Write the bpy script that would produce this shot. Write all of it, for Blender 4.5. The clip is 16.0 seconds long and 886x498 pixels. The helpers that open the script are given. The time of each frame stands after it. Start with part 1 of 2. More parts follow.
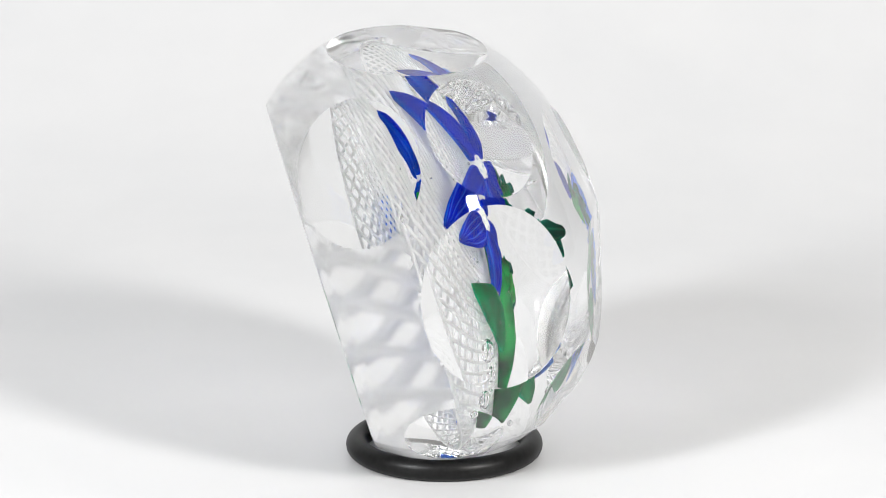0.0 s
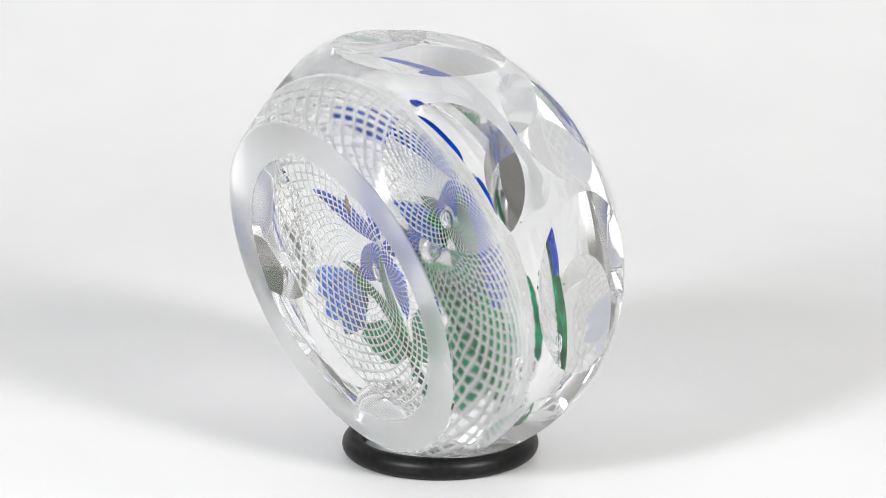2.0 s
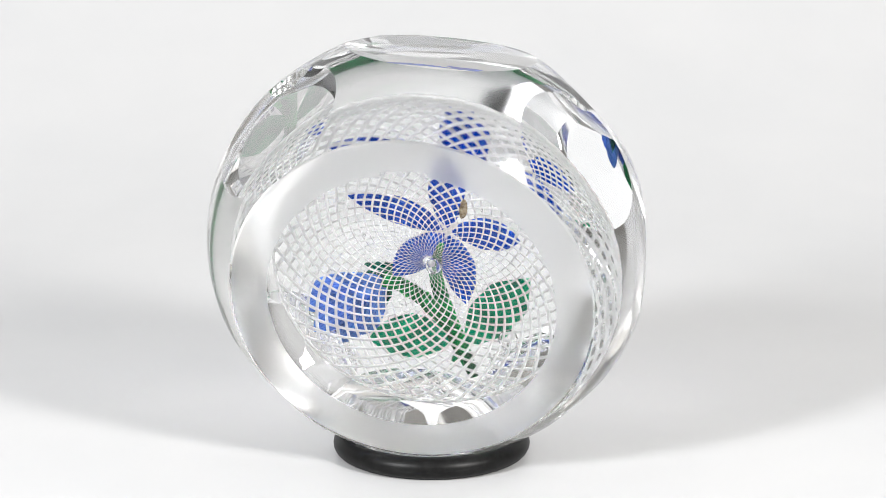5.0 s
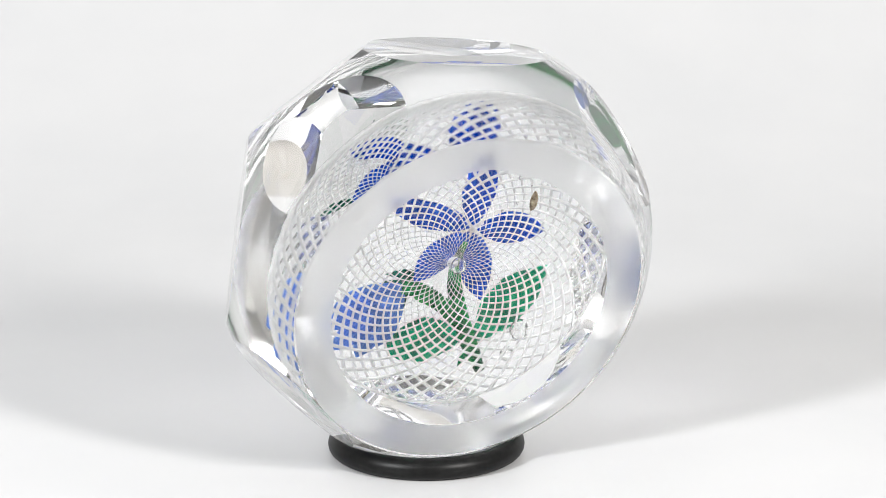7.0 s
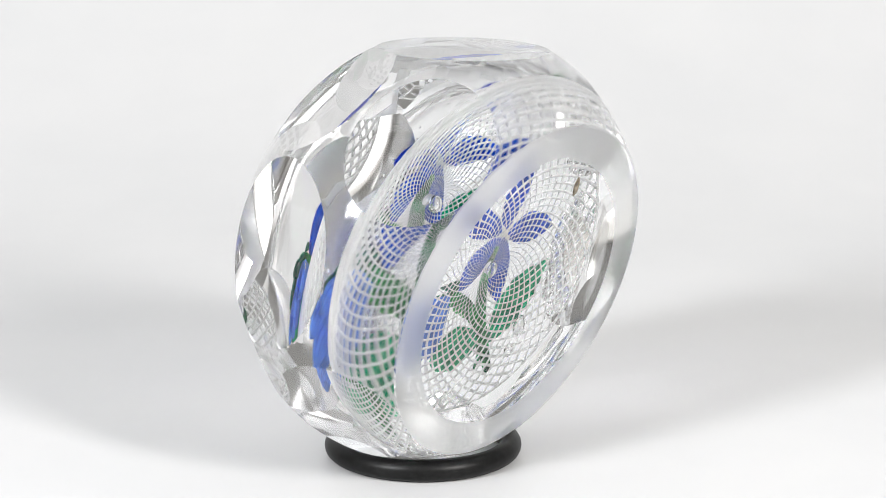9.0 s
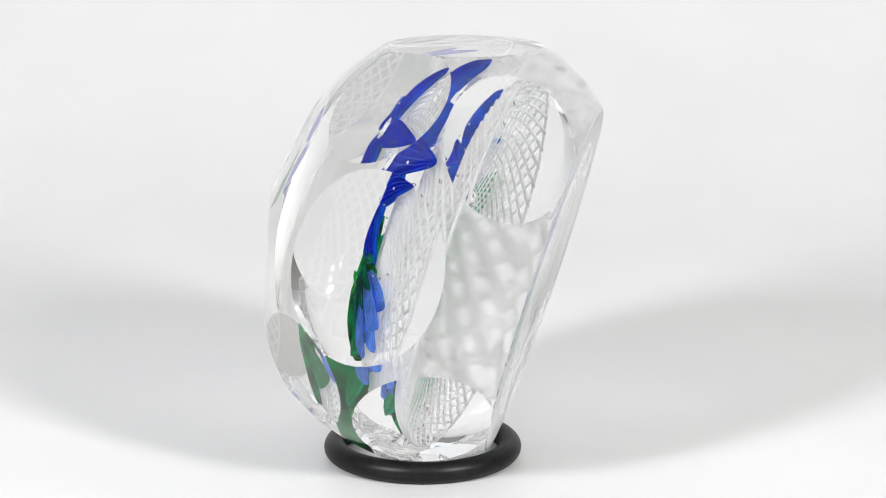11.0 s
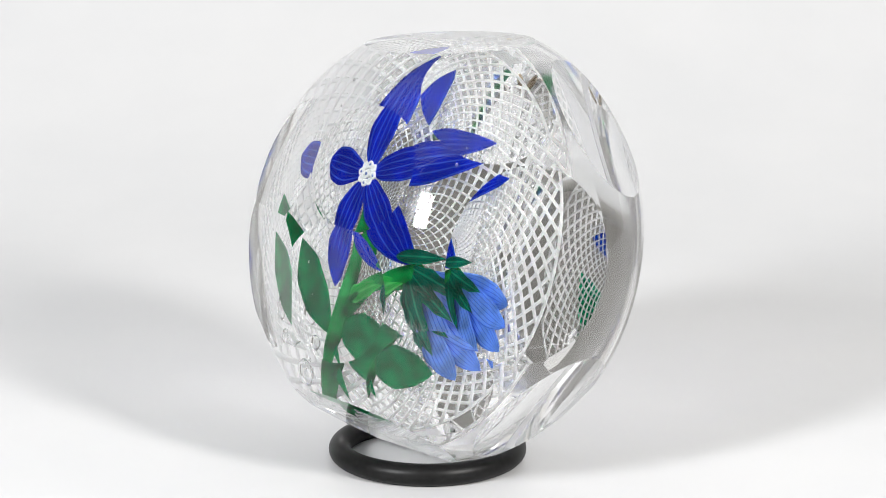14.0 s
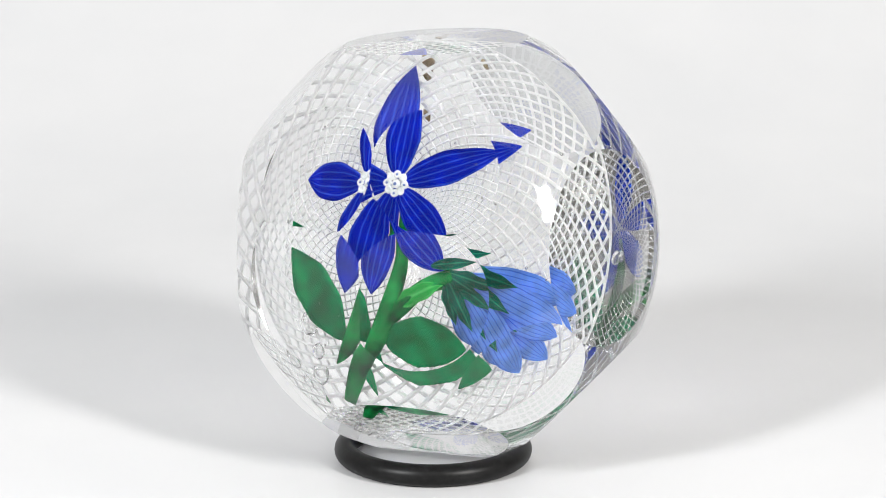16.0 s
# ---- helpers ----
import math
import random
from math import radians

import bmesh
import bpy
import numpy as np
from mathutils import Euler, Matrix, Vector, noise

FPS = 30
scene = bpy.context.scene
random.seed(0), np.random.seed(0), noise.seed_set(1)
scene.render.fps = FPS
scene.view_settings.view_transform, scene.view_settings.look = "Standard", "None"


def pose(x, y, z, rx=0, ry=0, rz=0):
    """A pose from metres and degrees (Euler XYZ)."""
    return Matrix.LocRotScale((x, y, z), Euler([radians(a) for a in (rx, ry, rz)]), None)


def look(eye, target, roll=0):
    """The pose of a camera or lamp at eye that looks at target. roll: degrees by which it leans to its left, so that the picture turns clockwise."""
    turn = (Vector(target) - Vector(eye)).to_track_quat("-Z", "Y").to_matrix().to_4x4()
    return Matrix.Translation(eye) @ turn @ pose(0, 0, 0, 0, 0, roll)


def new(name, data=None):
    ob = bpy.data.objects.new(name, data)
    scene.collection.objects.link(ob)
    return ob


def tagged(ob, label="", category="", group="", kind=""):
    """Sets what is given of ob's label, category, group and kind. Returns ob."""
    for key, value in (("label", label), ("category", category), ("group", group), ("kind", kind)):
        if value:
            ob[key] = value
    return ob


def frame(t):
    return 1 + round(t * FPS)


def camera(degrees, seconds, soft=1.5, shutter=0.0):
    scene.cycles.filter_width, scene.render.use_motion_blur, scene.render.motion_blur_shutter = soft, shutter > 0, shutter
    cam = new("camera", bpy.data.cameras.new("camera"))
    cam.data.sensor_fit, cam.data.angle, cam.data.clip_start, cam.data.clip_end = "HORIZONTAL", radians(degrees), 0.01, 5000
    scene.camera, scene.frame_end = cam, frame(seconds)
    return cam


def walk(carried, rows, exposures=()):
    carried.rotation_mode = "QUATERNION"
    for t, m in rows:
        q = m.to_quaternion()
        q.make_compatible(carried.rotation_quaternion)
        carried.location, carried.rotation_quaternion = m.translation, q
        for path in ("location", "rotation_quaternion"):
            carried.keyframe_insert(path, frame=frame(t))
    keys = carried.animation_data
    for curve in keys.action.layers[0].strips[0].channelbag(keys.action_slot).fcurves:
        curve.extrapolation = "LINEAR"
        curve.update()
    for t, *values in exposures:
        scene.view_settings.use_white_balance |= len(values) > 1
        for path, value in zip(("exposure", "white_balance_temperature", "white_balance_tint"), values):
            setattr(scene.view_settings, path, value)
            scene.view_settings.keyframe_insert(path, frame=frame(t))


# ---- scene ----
MM = 0.001

# ---- camera: stands still on a tripod, slightly above the glass ----
FOV = 15.15
PITCH = 14.43
DIST = 589.6 * MM
AIM = Vector((1.6, 0.0, 38.27)) * MM
cam = camera(FOV, 16.0, soft=0.55)
EYE = AIM + Vector((0, -math.cos(radians(PITCH)), math.sin(radians(PITCH)))) * DIST
walk(cam, [(0.0, look(EYE, AIM)), (16.0, look(EYE, AIM))])

# ---- world and studio lights ----
world = bpy.data.worlds.new("studio_world")
scene.world = world
world.use_nodes = True
world.node_tree.nodes["Background"].inputs[0].default_value = (0.982, 0.997, 1.012, 1)
world.node_tree.nodes["Background"].inputs[1].default_value = 0.92

# light goes round many times between the facets of cut crystal
bpy.context.scene.cycles.max_bounces = 32
bpy.context.scene.cycles.glossy_bounces = 32
bpy.context.scene.cycles.transmission_bounces = 32
bpy.context.scene.cycles.diffuse_bounces = 16


def softbox(name, eye, target, width, height, watts, colour=(1, 0.985, 0.97)):
    data = bpy.data.lights.new(name, "AREA")
    data.shape, data.size, data.size_y, data.energy, data.color = "RECTANGLE", width, height, watts, colour
    ob = new(name, data)
    ob.matrix_world = look(eye, target)
    return ob


softbox("lamp_west", (-0.50, -0.58, 0.45), (0, 0, 0.04), 0.12, 0.22, 8.8, (0.975, 0.985, 1.0))
softbox("lamp_east", (0.50, -0.58, 0.45), (0, 0, 0.04), 0.12, 0.22, 8.8, (1.0, 0.98, 0.955))


# ---- materials ----
def node_material(name):
    m = bpy.data.materials.new(name)
    m.use_nodes = True
    nt = m.node_tree
    return m, nt, nt.nodes["Principled BSDF"]


def noise_ramp(nt, scale, low, high, detail=4.0, lo=0.35, hi=0.65, coord="Object"):
    tc = nt.nodes.new("ShaderNodeTexCoord")
    n = nt.nodes.new("ShaderNodeTexNoise")
    n.inputs["Scale"].default_value = scale
    n.inputs["Detail"].default_value = detail
    nt.links.new(tc.outputs[coord], n.inputs["Vector"])
    r = nt.nodes.new("ShaderNodeValToRGB")
    r.color_ramp.elements[0].position, r.color_ramp.elements[1].position = lo, hi
    r.color_ramp.elements[0].color, r.color_ramp.elements[1].color = (*low, 1), (*high, 1)
    nt.links.new(n.outputs["Fac"], r.inputs["Fac"])
    return n, r


def bump(nt, bsdf, height, strength, distance):
    b = nt.nodes.new("ShaderNodeBump")
    b.inputs["Strength"].default_value, b.inputs["Distance"].default_value = strength, distance
    nt.links.new(height, b.inputs["Height"])
    nt.links.new(b.outputs["Normal"], bsdf.inputs["Normal"])


def let_through(nt, b, colour, share):
    """Thin coloured glass: part of the light comes through from behind."""
    tr = nt.nodes.new("ShaderNodeBsdfTranslucent")
    mix = nt.nodes.new("ShaderNodeMixShader")
    mix.inputs[0].default_value = share
    nt.links.new(colour, tr.inputs["Color"])
    nt.links.new(b.outputs["BSDF"], mix.inputs[1])
    nt.links.new(tr.outputs["BSDF"], mix.inputs[2])
    nt.links.new(mix.outputs["Shader"], nt.nodes["Material Output"].inputs["Surface"])


def plain(name, low, high, scale, rough=0.5, bump_mm=0.0, gloss=0.5, through_light=0.0):
    m, nt, b = node_material(name)
    n, r = noise_ramp(nt, scale, low, high)
    nt.links.new(r.outputs["Color"], b.inputs["Base Color"])
    b.inputs["Roughness"].default_value, b.inputs["Specular IOR Level"].default_value = rough, gloss
    if bump_mm:
        bump(nt, b, n.outputs["Fac"], 0.6, bump_mm * MM)
    if through_light:
        let_through(nt, b, r.outputs["Color"], through_light)
    return m


def glass(name, rough, ior=1.60):
    m, nt, b = node_material(name)
    b.inputs["Base Color"].default_value = (0.995, 0.998, 0.997, 1)
    b.inputs["Transmission Weight"].default_value = 1.0
    b.inputs["IOR"].default_value = ior
    b.inputs["Roughness"].default_value = rough
    return m


CLEAR = glass("clear_crystal", 0.0)
FROST = glass("ground_crystal", 0.34)
SATIN = glass("worn_crystal", 0.08)
PAPER = plain("white_sweep_paper", (0.555, 0.557, 0.562), (0.575, 0.575, 0.578), 25, 0.4)
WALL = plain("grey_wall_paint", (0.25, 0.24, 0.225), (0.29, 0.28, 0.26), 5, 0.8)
WHITE_WALL = plain("white_wall_paint", (0.78, 0.78, 0.77), (0.82, 0.82, 0.81), 6, 0.7)
RUBBER = plain("black_rubber", (0.004, 0.004, 0.004), (0.008, 0.008, 0.008), 900, 0.4, 0.01, 0.18)
LACE = plain("white_glass_thread", (0.965, 0.968, 0.97), (0.985, 0.985, 0.985), 500, 0.35, gloss=0.0, through_light=0.5)


def petal_material(name, dark, light, lines, width=0.16, mottle=0.7):
    """Coloured glass with fine pale lines that run along the petal; UV: x across, y along."""
    m, nt, b = node_material(name)
    uv = nt.nodes.new("ShaderNodeUVMap")
    uv.uv_map = "UVMap"
    sep = nt.nodes.new("ShaderNodeSeparateXYZ")
    nt.links.new(uv.outputs["UV"], sep.inputs[0])
    wob = nt.nodes.new("ShaderNodeTexNoise")
    wob.inputs["Scale"].default_value = 3.0
    nt.links.new(uv.outputs["UV"], wob.inputs["Vector"])
    add = nt.nodes.new("ShaderNodeMath")
    add.operation = "MULTIPLY_ADD"
    add.inputs[1].default_value = 0.10
    nt.links.new(wob.outputs["Fac"], add.inputs[0])
    nt.links.new(sep.outputs["X"], add.inputs[2])
    mul = nt.nodes.new("ShaderNodeMath")
    mul.operation = "MULTIPLY"
    mul.inputs[1].default_value = lines
    nt.links.new(add.outputs[0], mul.inputs[0])
    tri = nt.nodes.new("ShaderNodeMath")
    tri.operation = "PINGPONG"
    tri.inputs[1].default_value = 0.5
    nt.links.new(mul.outputs[0], tri.inputs[0])
    ramp = nt.nodes.new("ShaderNodeValToRGB")
    ramp.color_ramp.elements[0].position, ramp.color_ramp.elements[1].position = 0.0, width
    ramp.color_ramp.elements[0].color, ramp.color_ramp.elements[1].color = (*light, 1), (*dark, 1)
    nt.links.new(tri.outputs[0], ramp.inputs["Fac"])
    n, r = noise_ramp(nt, 300, (mottle,) * 3, (1.12,) * 3, 6.0)
    mix = nt.nodes.new("ShaderNodeMix")
    mix.data_type, mix.blend_type = "RGBA", "MULTIPLY"
    mix.inputs["Factor"].default_value = 1.0
    nt.links.new(ramp.outputs["Color"], mix.inputs["A"])
    nt.links.new(r.outputs["Color"], mix.inputs["B"])
    nt.links.new(mix.outputs["Result"], b.inputs["Base Color"])
    b.inputs["Roughness"].default_value, b.inputs["Specular IOR Level"].default_value = 0.6, 0.0
    bump(nt, b, tri.outputs[0], 0.4, 0.15 * MM)
    let_through(nt, b, mix.outputs["Result"], 0.5)
    return m


COBALT = petal_material("cobalt_glass", (0.0015, 0.018, 0.58), (0.05, 0.16, 0.90), 5, 0.16)
# petal undersides: colour lightened to make up for weak light through the base
COBALT_UNDER = petal_material("lightened_cobalt_glass", (0.001, 0.085, 0.70), (0.02, 0.19, 0.85), 6, 0.22)
SKY = petal_material("pale_blue_glass", (0.19, 0.43, 0.98), (0.055, 0.17, 0.72), 7, 0.16)
LEAF = petal_material("green_leaf_glass", (0.0004, 0.30, 0.095), (0.003, 0.44, 0.15), 1, 0.10, 0.5)
# leaf undersides: missing light on the base side is put into the green
LEAF_UNDER = petal_material("lightened_leaf_glass", (0.0003, 0.56, 0.27), (0.002, 0.66, 0.33), 1, 0.10, 0.5)
PALE_LEAF = petal_material("bright_leaf_glass", (0.02, 0.48, 0.08), (0.10, 0.72, 0.18), 2, 0.3)
CALYX = petal_material("teal_calyx_glass", (0.001, 0.16, 0.11), (0.02, 0.46, 0.26), 2, 0.2, 0.4)
STEM = plain("green_stem_glass", (0.0006, 0.07, 0.02), (0.008, 0.42, 0.09), 240, 0.3, gloss=0.0, through_light=0.35)
CANE_WHITE = plain("white_cane_glass", (0.80, 0.84, 0.86), (0.92, 0.93, 0.93), 900, 0.35, gloss=0.0)
CANE_BLUE = plain("blue_cane_glass", (0.10, 0.18, 0.45), (0.2, 0.3, 0.6), 900, 0.35, gloss=0.0)
SPECK = plain("brown_speck_glass", (0.12, 0.07, 0.03), (0.6, 0.5, 0.34), 700, 0.4, gloss=0.0)
SEED = glass("seed_bubble", 0.0, 1.0 / 1.60)


# ---- helpers ----
def part(name, bm, material, parent=None, label="", smooth=True):
    me = bpy.data.meshes.new(name)
    if smooth:
        for f in bm.faces:
            f.smooth = True
    bm.to_mesh(me)
    bm.free()
    for m in (material if isinstance(material, (list, tuple)) else [material]):
        me.materials.append(m)
    ob = new(name, me)
    if parent:
        ob.parent = parent
    return tagged(ob, label)


def sheet_grid(bm, rows, closed=False):
    """Quads between rows of points."""
    vs = [[bm.verts.new(p) for p in row] for row in rows]
    n = len(vs[0])
    for a, b in zip(vs, vs[1:]):
        for j in range(n if closed else n - 1):
            k = (j + 1) % n
            bm.faces.new((a[j], a[k], b[k], b[j]))
    return vs


def tube(bm, points, radii, sides=6, caps=True):
    """A round rod along points."""
    pts = [Vector(p) for p in points]
    rings = []
    side = None
    for i, p in enumerate(pts):
        d = (pts[min(i + 1, len(pts) - 1)] - pts[max(i - 1, 0)]).normalized()
        if side is None:
            side = d.cross(Vector((0.31, 0.22, 0.93))).normalized()
        side = (side - d * side.dot(d)).normalized()
        up = d.cross(side)
        r = radii[i] if isinstance(radii, (list, tuple)) else radii
        rings.append([p + (side * math.cos(a) + up * math.sin(a)) * r for a in (2 * math.pi * k / sides for k in range(sides))])
    vs = sheet_grid(bm, rings, True)
    if caps:
        bm.faces.new(list(reversed(vs[0])))
        bm.faces.new(vs[-1])


def spline(points, steps):
    """Catmull-Rom through points."""
    p = [Vector(q) for q in points]
    p = [2 * p[0] - p[1]] + p + [2 * p[-1] - p[-2]]
    out = []
    for i in range(1, len(p) - 2):
        for k in range(steps):
            t = k / steps
            a, b, c, d = p[i - 1:i + 3]
            out.append(0.5 * (2 * b + (c - a) * t + (2 * a - 5 * b + 4 * c - d) * t * t + (3 * b - a - 3 * c + d) * t ** 3))
    out.append(p[-2])
    return out


# ---- the studio: sweep, and plain unseen walls added to shape reflections ----
def build_studio():
    bm = bmesh.new()
    prof = [(-0.11, 0.0), (-0.05, 0.0), (0.0, 0.0), (0.1, 0.0), (SWEEP_Y, 0.0)]
    for k in range(1, 25):
        a = radians(90 * k / 24)
        prof.append((SWEEP_Y + SWEEP_R * math.sin(a), SWEEP_R * (1 - math.cos(a))))
    prof.append((SWEEP_Y + SWEEP_R, 1.3))
    sheet_grid(bm, [[(x, y, z) for x in (-0.5, -0.25, 0, 0.25, 0.5)] for y, z in prof])
    tagged(part("floor", bm, PAPER), "seamless white paper sweep, softly shaded", "floor", kind="structure")
    # grey walls are added out of view so the glass reflects dark sides
    for name, x, y, wide, deep, high in (("unseen_wall_south", 0, -0.99, 2.32, 0.08, 1.6), ("unseen_wall_west", -1.16, -0.1, 0.08, 1.7, 1.3), ("unseen_wall_east", 1.16, -0.1, 0.08, 1.7, 1.3),
                                          ("unseen_wall_north", 0, 0.60, 2.4, 0.08, 1.3)):
        b = bmesh.new()
        bmesh.ops.create_cube(b, size=1.0, matrix=Matrix.Translation((x, y, high / 2)) @ Matrix.Diagonal((wide, deep, high, 1)))
        # the one behind is an added reflector, wider than the paper
        behind = name == "unseen_wall_north"
        tagged(part(name, b, WHITE_WALL if behind else WALL, smooth=False), "plain white wall, unseen, added behind the paper as a reflector" if behind else "plain grey wall, unseen, added to darken the reflections", "wall", kind="structure")
    # unseen slab, added so the glass reflects grey beyond the paper's edges
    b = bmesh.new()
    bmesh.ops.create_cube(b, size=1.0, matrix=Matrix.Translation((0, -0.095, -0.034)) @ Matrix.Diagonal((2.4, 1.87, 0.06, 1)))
    tagged(part("ground", b, WALL, smooth=False), "unseen grey slab added under the white paper to darken reflections", "floor", kind="structure")


SWEEP_Y, SWEEP_R = 0.15, 0.30
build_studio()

# ---- the paperweight: glass body lying on its side, its axis tilted up ----
# local space: -y is the side of the ground base, +y the dome, z up; origin on the turntable's axis at floor height
TILT = 16.75
BASE = Vector((-0.66, -20.19, 34.13)) * MM
AXIS = Vector((0, math.cos(radians(TILT)), math.sin(radians(TILT))))
UPV = Vector((0, -math.sin(radians(TILT)), math.cos(radians(TILT))))
DISC = Matrix((Vector((1, 0, 0)), UPV, -AXIS)).transposed().to_4x4()
DISC.translation = BASE   # disc space: x right seen from the base, y up, -z towards the dome


def disc(u, v, s):
    return (BASE + Vector((u, 0, 0)) * MM + UPV * (v * MM) + AXIS * (s * MM))


# facets: the way each faces, round from the base, and its rise (degrees); its distance from the body's middle (mm)
MIDDLE = Vector((0, 0, 39.6))
FACETS = [
    (91.3, 85.6, 35.06),                            # crown
    (58.4, 29.0, 36.73), (-50.6, 35.7, 37.36),      # shoulders by the base
    (115.9, 41.7, 35.02), (-119.8, 52.3, 35.28),    # shoulders by the dome
    (110.0, -0.7, 33.85), (-106.9, 7.7, 34.96),     # flanks
    (91.9, -48.0, 37.28), (-80.7, -43.1, 36.73),    # low flanks
    (188.0, -55.4, 33.80), (-137.1, -22.5, 34.74), (149.6, -28.9, 33.97),
    (193.6, 28.8, 29.71), (191.7, 2.9, 29.22), (164.3, 24.9, 29.13), (165.9, 1.9, 28.82),   # four round the dome's top
    (180.0, -90.0, 37.33),                          # the foot that sits in the ring
]


def facing(az, el):
    return Vector((math.sin(radians(az)) * math.cos(radians(el)), -math.cos(radians(az)) * math.cos(radians(el)), math.sin(radians(el))))


def build_body(parent):
    bm = bmesh.new()
    prof = []          # (radius, height over the base), from the middle of the base outwards
    for k in range(13):
        r = 25.2 * k / 12
        prof.append((r, 1.2 * (1 - (r / 25.2) ** 2)))
    prof += [(25.9, 0.0), (27.9, 0.0), (30.5, 0.0), (31.5, 0.0), (31.85, 0.15)]
    for k in range(1, 15):
        s = 0.45 + 18.15 * k / 14
        prof.append((39.25 * math.sqrt(1 - ((18.6 - s) / 31.75) ** 2), s))
    for k in range(1, 41):
        a = radians(90 * k / 40)
        prof.append((39.25 * math.cos(a) ** 0.95, 18.6 + 31.97 * math.sin(a) ** 0.95))
    sides = 160
    rings = []
    for r, s in prof[1:-1]:
        sag = 0.35 * max(0.0, 1 - s / 18.6)     # the base is ground slightly off the middle
        rings.append([disc(r * math.cos(2 * math.pi * k / sides), r * math.sin(2 * math.pi * k / sides) - sag, s) for k in range(sides)])
    vs = sheet_grid(bm, rings, True)
    for pole, ring in ((prof[0], vs[0]), (prof[-1], vs[-1])):
        p = bm.verts.new(disc(0, 0, pole[1]))
        for k in range(sides):
            bm.faces.new((ring[k], ring[(k + 1) % sides], p))
    for f in bm.faces:
        f.smooth = True
        c = f.calc_center_median() - BASE
        s, r = c.dot(AXIS), (c - AXIS * c.dot(AXIS)).length
        if s < 0.6 * MM and 25.2 * MM < r < 31.6 * MM:
            f.material_index = 1
        elif s < 15 * MM and r > 31.1 * MM:
            f.material_index = 2
    bm.normal_update()
    for az, el, off in FACETS:
        n = facing(az, el)
        co = (MIDDLE + n * off) * MM
        cut = bmesh.ops.bisect_plane(bm, geom=list(bm.verts) + list(bm.edges) + list(bm.faces), dist=1e-7, plane_co=co, plane_no=n, clear_outer=True)
        rim = [e for e in cut["geom_cut"] if isinstance(e, bmesh.types.BMEdge)]
        made = bmesh.ops.edgeloop_fill(bm, edges=rim)["faces"]
        for f in made:
            f.smooth = False
            f.material_index = 0
        for e in rim:
            if e.is_valid:
                e.smooth = False
    bmesh.ops.recalc_face_normals(bm, faces=bm.faces)
    edges = [e for e in bm.edges if len(e.link_faces) == 2 and e.link_faces[0].normal.angle(e.link_faces[1].normal, 0) > radians(9)
             and not (e.link_faces[0].smooth and e.link_faces[1].smooth)]
    bmesh.ops.bevel(bm, geom=edges, offset=0.16 * MM, segments=1, affect="EDGES", clamp_overlap=True)
    for e in bm.edges:
        if len(e.link_faces) == 2:
            a, b = e.link_faces
            if a.normal.angle(b.normal, 0) > radians(14) or a.smooth != b.smooth:
                e.smooth = False
    return part("glass_body", bm, [CLEAR, FROST, SATIN], parent, "clear faceted crystal with a ground rim", smooth=False)


# ---- lace: two layers of white threads that cross in spirals ----
LACE_N, LACE_R, LACE_S = 43, 27.4, 23.2
LACE_AT = (1.2, 0.2)


def lace_depth(r):
    return LACE_S - 3.6 * (r / LACE_R) ** 2 - 3.2 * (r / LACE_R) ** 6 - 0.3 * math.exp(-(r / 3.0) ** 2)


def build_lace(parent):
    bm = bmesh.new()
    rows = []
    for r, off in ((0.05, -0.9), (0.35, -0.7), (0.8, -0.3), (1.2, 0.15), (1.0, 0.3), (0.5, 0.2), (0.05, -0.3)):
        rows.append([disc(LACE_AT[0] + r * math.cos(a), LACE_AT[1] + r * math.sin(a), lace_depth(r) + off) for a in (2 * math.pi * k / 20 for k in range(20))])
    sheet_grid(bm, rows, True)
    lace = part("lace_cushion", bm, LACE, parent, "white spiral lace cushion of fine glass threads")
    b = bmesh.new()
    loop = [disc(LACE_AT[0] + LACE_R * math.cos(a), LACE_AT[1] + LACE_R * math.sin(a), lace_depth(LACE_R)) for a in (2 * math.pi * k / 96 for k in range(97))]
    tube(b, loop, 0.3 * MM, 6, False)
    part("rim_thread", b, LACE, lace)
    for sign in (1, -1):
        b = bmesh.new()
        pts, rad = [], []
        for k in range(33):
            r = 1.0 + (LACE_R - 1.0) * (k / 32) ** 1.1
            a = sign * (1.2 * math.log((r + 9.0) / 10.0) + 0.0008 * r * r)
            pts.append((r * math.cos(a), r * math.sin(a), -(lace_depth(r) + 0.18 * sign)))
            rad.append(min(0.33, max(0.02, 0.0146 * r - 0.01)))
        tube(b, [Vector(p) * MM for p in pts], [x * MM for x in rad], 5)
        first = part("thread", b, LACE, lace)
        for k in range(LACE_N):
            ob = first if k == 0 else new("thread", first.data)
            ob.parent = lace
            ob.matrix_basis = DISC @ pose(LACE_AT[0] * MM, LACE_AT[1] * MM, 0, 0, 0, 360 * k / LACE_N)
    return lace


# ---- flower ----
FLOWER = (4.7, 6.3)
FLOWER_S = 25.2


def fl(u, v, s=0.0):
    """A place in the flower: mm from the blossom's middle, right and up seen from the base, s towards the dome."""
    x, y = FLOWER[0] + u, FLOWER[1] + v
    return disc(x, y, FLOWER_S - 0.0075 * (x * x + y * y) + s)


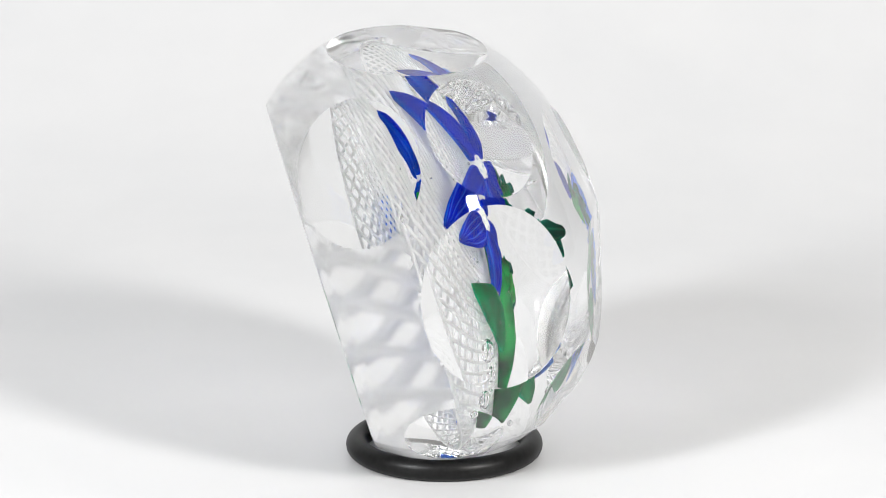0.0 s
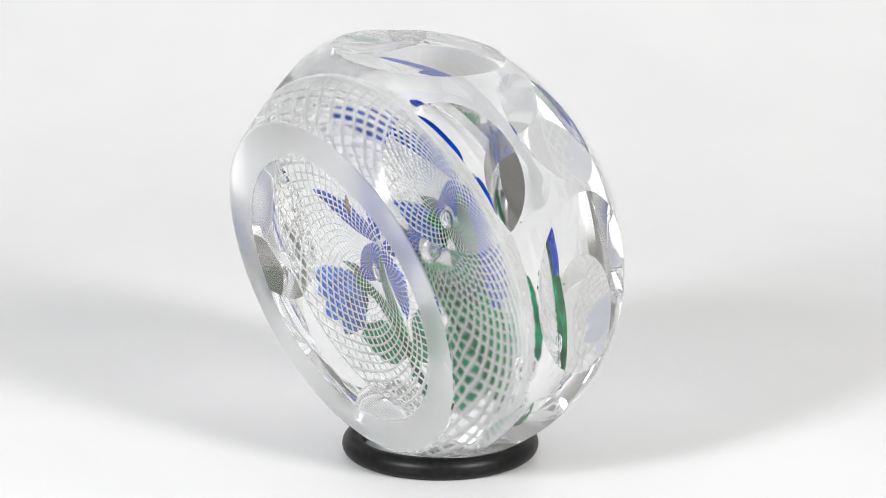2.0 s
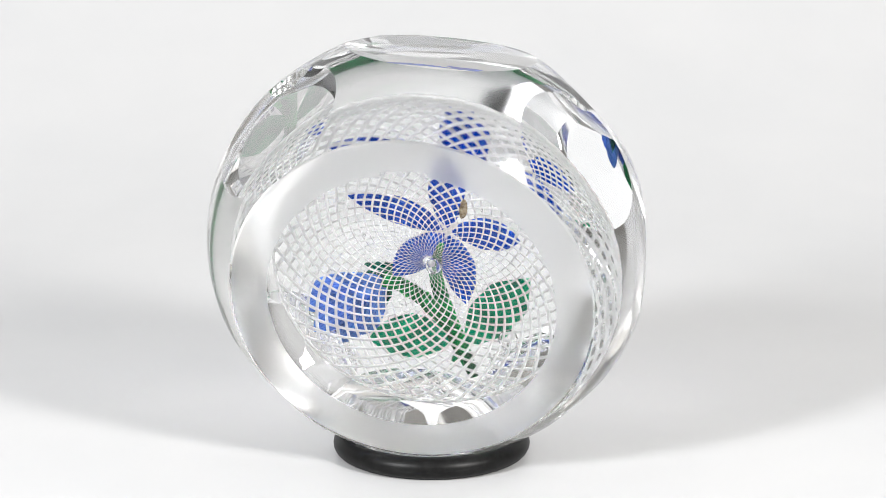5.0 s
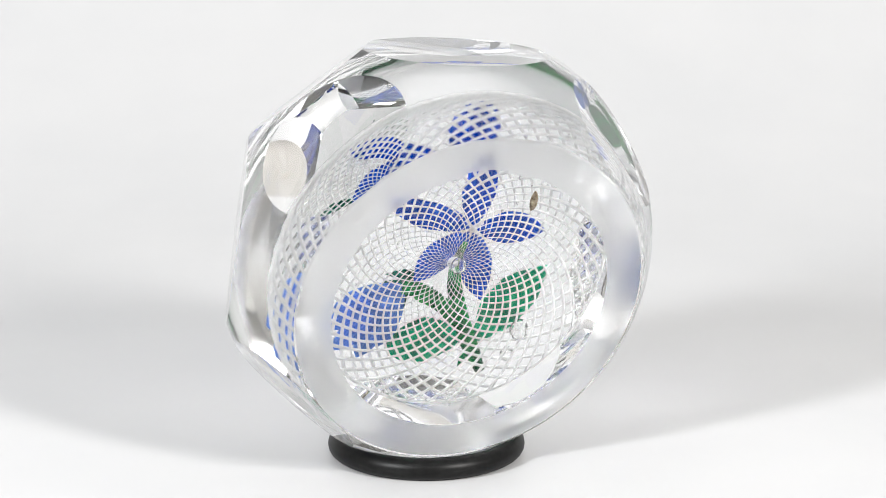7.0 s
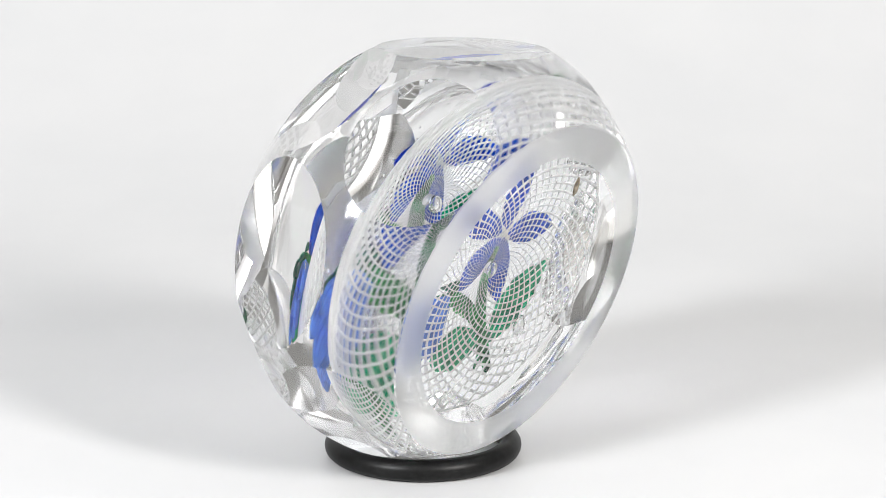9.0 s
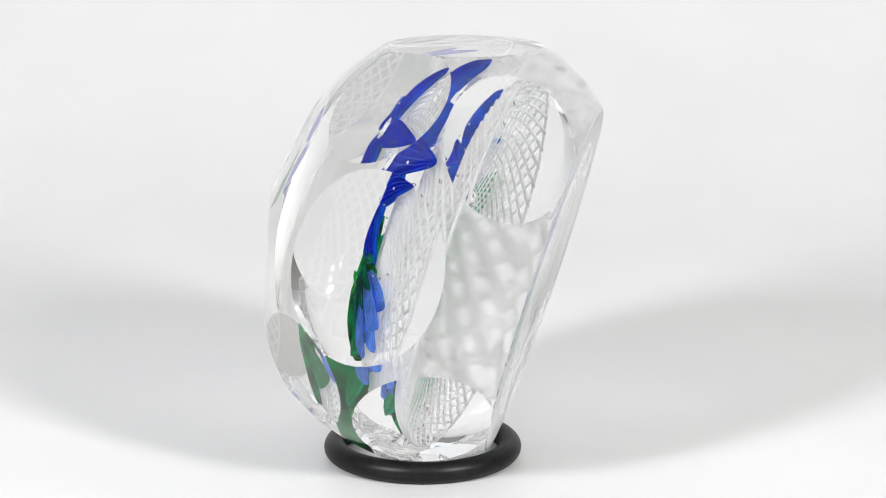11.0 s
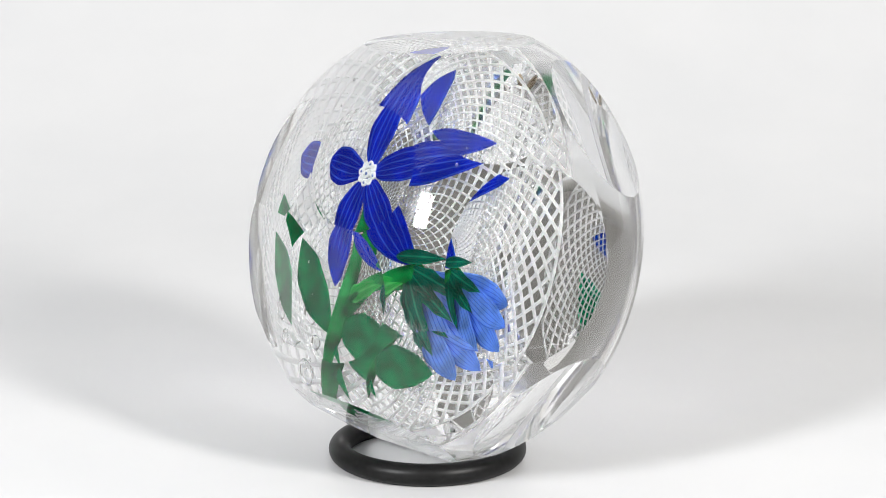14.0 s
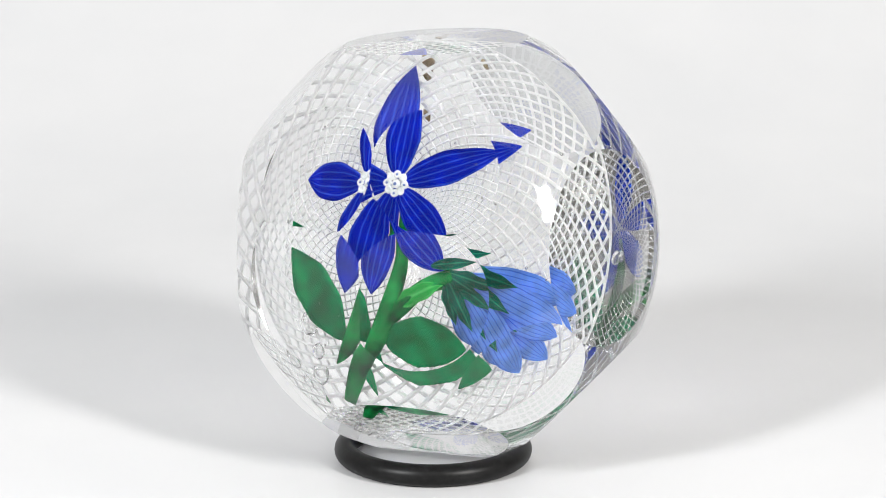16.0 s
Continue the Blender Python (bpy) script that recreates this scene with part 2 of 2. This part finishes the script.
def blade(name, root, tip, width, material, parent, lift=(0, 0, 0), widest=0.5, thick=0.7, point=1.0, label="", cup=0.25, wave=0.0, teeth=0.0, under=None):
    """A leaf or petal: a lens-shaped blade from root to tip; lift: s at the root, middle and tip."""
    bm = bmesh.new()
    uvl = bm.loops.layers.uv.new("UVMap")
    ru, tu = Vector(root), Vector(tip)
    d = tu - ru
    side = Vector((-d.y, d.x)).normalized()
    nl, nw = 36 if teeth else 20, 8
    coords = {}
    for face in (1, -1):
        rows = []
        for i in range(nl + 1):
            t = i / nl
            x = t / widest if t < widest else (1 - t) / (1 - widest)
            w = width / 2 * max(0.03, math.sin(x * math.pi / 2) ** (0.65 if t < widest else point))
            w *= 1 + wave * math.sin(17 * t + root[0]) + teeth * (0.5 - (t * 15) % 1)
            s0 = lift[0] * (1 - t) ** 2 + 2 * lift[1] * t * (1 - t) + lift[2] * t * t
            row = []
            for j in range(nw + 1):
                q = 2 * j / nw - 1
                c = ru + d * t + side * (w * q)
                h = thick / 2 * math.sqrt(max(0.0, 1 - q * q)) * min(1, w / (width * 0.2))
                v = bm.verts.new(fl(c.x, c.y, s0 + cup * w * q * q + face * h))
                coords[v] = (j / nw, t)
                row.append(v)
            rows.append(row)
        for a, b in zip(rows, rows[1:]):
            for j in range(nw):
                f = bm.faces.new((a[j], a[j + 1], b[j + 1], b[j]))
                f.material_index = 0 if face > 0 or not under else 1
    for f in bm.faces:
        for lp in f.loops:
            lp[uvl].uv = coords[lp.vert]
    bmesh.ops.remove_doubles(bm, verts=bm.verts, dist=1e-6)
    bmesh.ops.recalc_face_normals(bm, faces=bm.faces)
    return part(name, bm, [material, under] if under else material, parent, label)


def build_blossom(parent):
    bm = bmesh.new()
    ring = [(0.8 * math.cos(a), 0.8 * math.sin(a)) for a in (2 * math.pi * k / 12 for k in range(12))]
    sheet_grid(bm, [[fl(x * q, y * q, s) for x, y in ring] for q, s in ((0.05, 0.2), (1, 0.2), (1, 1.1), (0.7, 1.45), (0.05, 1.5))], True)
    blossom = part("blossom", bm, CANE_WHITE, parent, "cobalt blue star blossom with a white cane centre")
    for tip, width, widest in (((0.4, 16.4), 6.5, 0.48), ((13.4, -0.5), 7.0, 0.55), ((2.9, -15.0), 6.4, 0.52), ((-10.5, -9.8), 6.4, 0.58), ((-17.5, 7.8), 6.0, 0.46)):
        d = Vector(tip).normalized()
        blade("petal", d * 0.8, tip, width, COBALT, blossom, (0.3, 0.9, -0.6), widest, 1.5, 0.8, cup=0.3, wave=0.025, under=COBALT_UNDER)
    b = bmesh.new()
    sheet_grid(b, [[fl(q * math.cos(c), q * math.sin(c), h) for c in (2 * math.pi * m / 10 for m in range(10))] for q, h in ((0.3, 1.4), (0.3, 1.54), (0.02, 1.57))], True)
    part("cane_core", b, CANE_BLUE, blossom, "dark blue cane dot")
    for k in range(8):
        a = 2 * math.pi * k / 8
        cu, cv = 1.7 * math.cos(a), 1.7 * math.sin(a)
        b = bmesh.new()
        rows = []
        for q, h in ((0.05, 0.2), (0.74, 0.2), (0.78, 0.95), (0.68, 1.25), (0.42, 1.32), (0.3, 1.22), (0.03, 1.2)):
            rows.append([fl(cu + q * math.cos(c), cv + q * math.sin(c), h) for c in (2 * math.pi * m / 14 for m in range(14))])
        sheet_grid(b, rows, True)
        part("stamen", b, CANE_WHITE, blossom, "white cane dot" if k == 0 else "")
        if k % 2 == 0:
            b = bmesh.new()
            sheet_grid(b, [[fl(cu + q * math.cos(c), cv + q * math.sin(c), h) for c in (2 * math.pi * m / 10 for m in range(10))] for q, h in ((0.22, 1.15), (0.22, 1.3), (0.02, 1.33))], True)
            part("cane_core", b, CANE_BLUE, blossom)
    return blossom


def rod(name, points, radii, material, parent, label=""):
    bm = bmesh.new()
    pts = spline([fl(*p) for p in points], 6)
    n = len(pts) - 1
    m = len(radii) - 1
    rad = []
    for i in range(n + 1):
        x = i / n * m
        k = min(int(x), m - 1)
        rad.append((radii[k] + (radii[k + 1] - radii[k]) * (x - k)) * MM)
    tube(bm, pts, rad, 10)
    return part(name, bm, material, parent, label)


def build_bud(parent):
    bud = rod("bud", [(-13.0, -11.0, 0), (-15.5, -13.0, 0), (-17.5, -15.0, 0)], [1.0, 1.5, 1.0], SKY, parent, "pale blue drooping bud in a green calyx")
    for root, tip, w, lift in (((-12.5, -10.5), (-26.0, -12.9), 5.2, -0.6), ((-12.5, -10.8), (-26.8, -16.6), 5.2, 0.5), ((-12.5, -11.0), (-25.4, -21.0), 5.4, -0.2),
                               ((-12.5, -11.2), (-20.9, -23.8), 5.4, 1.0), ((-12.3, -11.5), (-16.6, -22.0), 4.6, -0.7)):
        blade("bud_petal", root, tip, w, SKY, bud, (0.0, lift, lift * 0.6), 0.68, 0.8, 0.62, wave=0.02)
    for root, tip, w, lift in (((-11.6, -10.4), (-20.0, -15.8), 2.7, 1.9), ((-11.6, -10.6), (-17.0, -19.8), 2.6, 2.2), ((-11.4, -11.2), (-13.9, -19.0), 2.4, 1.5),
                               ((-11.6, -10.0), (-20.8, -12.0), 2.6, 1.4), ((-12.0, -10.6), (-17.6, -13.4), 2.0, 2.6)):
        blade("calyx_leaf", root, tip, w, CALYX, bud, (1.0, lift, lift * 0.8), 0.45, 0.7, 0.9, wave=0.12)
    return bud


def build_paperweight():
    thing = tagged(new("paperweight"), "clear faceted glass paperweight, blue flower over white lace inside", "paperweight")
    build_body(thing)
    build_lace(thing)
    build_blossom(thing)
    build_bud(thing)
    rod("stem", [(-1.2, -2.5, -0.2), (-2.4, -6.5, -0.2), (-2.5, -10.5, -0.1), (-1.0, -17.0, 0.4), (0.6, -22.0, 0.5), (2.4, -26.0, 0.5), (3.9, -29.6, 0.2)],
        [0.5, 1.0, 1.35, 1.6, 1.75, 1.4, 0.9], STEM, thing, "bent green stem")
    rod("branch", [(0.3, -20.5, -0.2), (-3.4, -16.6, 0.1), (-7.8, -12.8, 0.4), (-12.6, -10.7, 0.3)], [1.3, 1.6, 1.4, 1.7], STEM, thing, "green side branch")
    blade("leaf", (2.6, -23.4), (15.0, -8.2), 8.6, LEAF, thing, (0, 0.6, -0.3), 0.5, 1.2, 0.9, "broad green leaf", 0.2, 0.04, 0.03, LEAF_UNDER)
    blade("leaf", (0.0, -22.3), (-15.4, -22.9), 8.6, LEAF, thing, (0, 0.5, 0.1), 0.5, 1.2, 0.7, "rounded green leaf", 0.2, 0.03, 0.05, LEAF_UNDER)
    blade("leaf", (-2.6, -16.8), (-11.8, -11.6), 3.2, PALE_LEAF, thing, (0.9, 1.8, 1.2), 0.4, 0.7, 0.9, "folded bright green leaf", 0.5, 0.1)
    blade("leaf", (-8.2, -9.2), (-16.4, -7.6), 2.1, CALYX, thing, (0.4, 0.8, 0.4), 0.45, 0.5, 1.0, "narrow green leaf")
    blade("leaf", (1.6, -24.0), (-0.6, -28.8), 1.4, LEAF, thing, (0.2, 0.8, 0.4), 0.4, 0.5, 1.0, "narrow green leaf")
    b = bmesh.new()
    bmesh.ops.create_icosphere(b, subdivisions=3, radius=1.0 * MM)
    for v in b.verts:
        k = 1 + 0.25 * noise.noise(v.co * 900)
        v.co = disc(9.8, 18.2, 1.6) + Vector((v.co.x * 0.7 + v.co.z * 0.3, v.co.y * 0.5, v.co.z * 1.9)) * k
    part("chip", b, SPECK, thing, "small brown speck under the base")
    for u, v, s, r in ((15.4, -15.0, 20.8, 1.9), (13.2, -19.6, 20.0, 1.3), (2.0, -0.2, 21.6, 1.5)):
        b = bmesh.new()
        bmesh.ops.create_uvsphere(b, u_segments=28, v_segments=18, radius=r * MM)
        for p in b.verts:
            p.co = disc(u, v, s) + Vector((p.co.x, p.co.y * 0.6, p.co.z * 1.15)) * (1 + 0.12 * noise.noise(p.co * 700))
        part("air_bubble", b, SEED, thing, "clear round air bubble in the glass")
    rng = random.Random(7)
    first = None
    for k in range(60):
        r, a = 23 * math.sqrt(rng.random()), rng.uniform(0, 2 * math.pi)
        u, v = r * math.cos(a), r * math.sin(a)
        s = lace_depth(r) + rng.uniform(-1.2, 3.5)
        if first is None:
            b = bmesh.new()
            bmesh.ops.create_uvsphere(b, u_segments=12, v_segments=8, radius=0.2 * MM)
            first = part("seed_bubble", b, SEED, thing, "tiny air bubble")
            ob = first
        else:
            ob = new("seed_bubble", first.data)
            ob.parent = thing
        q = rng.uniform(0.4, 1.2)
        ob.matrix_basis = Matrix.LocRotScale(disc(u, v, s), None, (q, q, q * rng.uniform(1, 1.6)))
    return thing


def build_ring():
    bm = bmesh.new()
    R, r = 15.7 * MM, 2.0 * MM
    rows = []
    for i in range(96):
        a = 2 * math.pi * i / 96
        rows.append([((R + r * math.cos(b)) * math.cos(a), (R + r * math.cos(b)) * math.sin(a), r + r * math.sin(b)) for b in (2 * math.pi * k / 20 for k in range(20))])
    rows.append(rows[0])
    sheet_grid(bm, rows, True)
    bmesh.ops.remove_doubles(bm, verts=bm.verts, dist=1e-6)
    bmesh.ops.recalc_face_normals(bm, faces=bm.faces)
    return tagged(part("rubber_ring", bm, RUBBER), "black rubber ring lying flat under the paperweight", "ring")


paperweight = build_paperweight()
ring = build_ring()

# ---- the turn ----
SPEED, FRONT = 14.88, 5.63   # degrees a second; when the base faces the camera
RING_AT = Vector((-0.77, 1.94, 0)) * MM


def motions():
    times = [0.5 * k for k in range(33)]
    walk(paperweight, [(t, pose(0, 0, 0, 0, 0, SPEED * (t - FRONT))) for t in times])
    rows = []
    for t in times:
        turn = pose(0, 0, 0, 0, 0, SPEED * (t - FRONT))
        rows.append((t, turn @ Matrix.Translation(RING_AT)))
    walk(ring, rows)


motions()
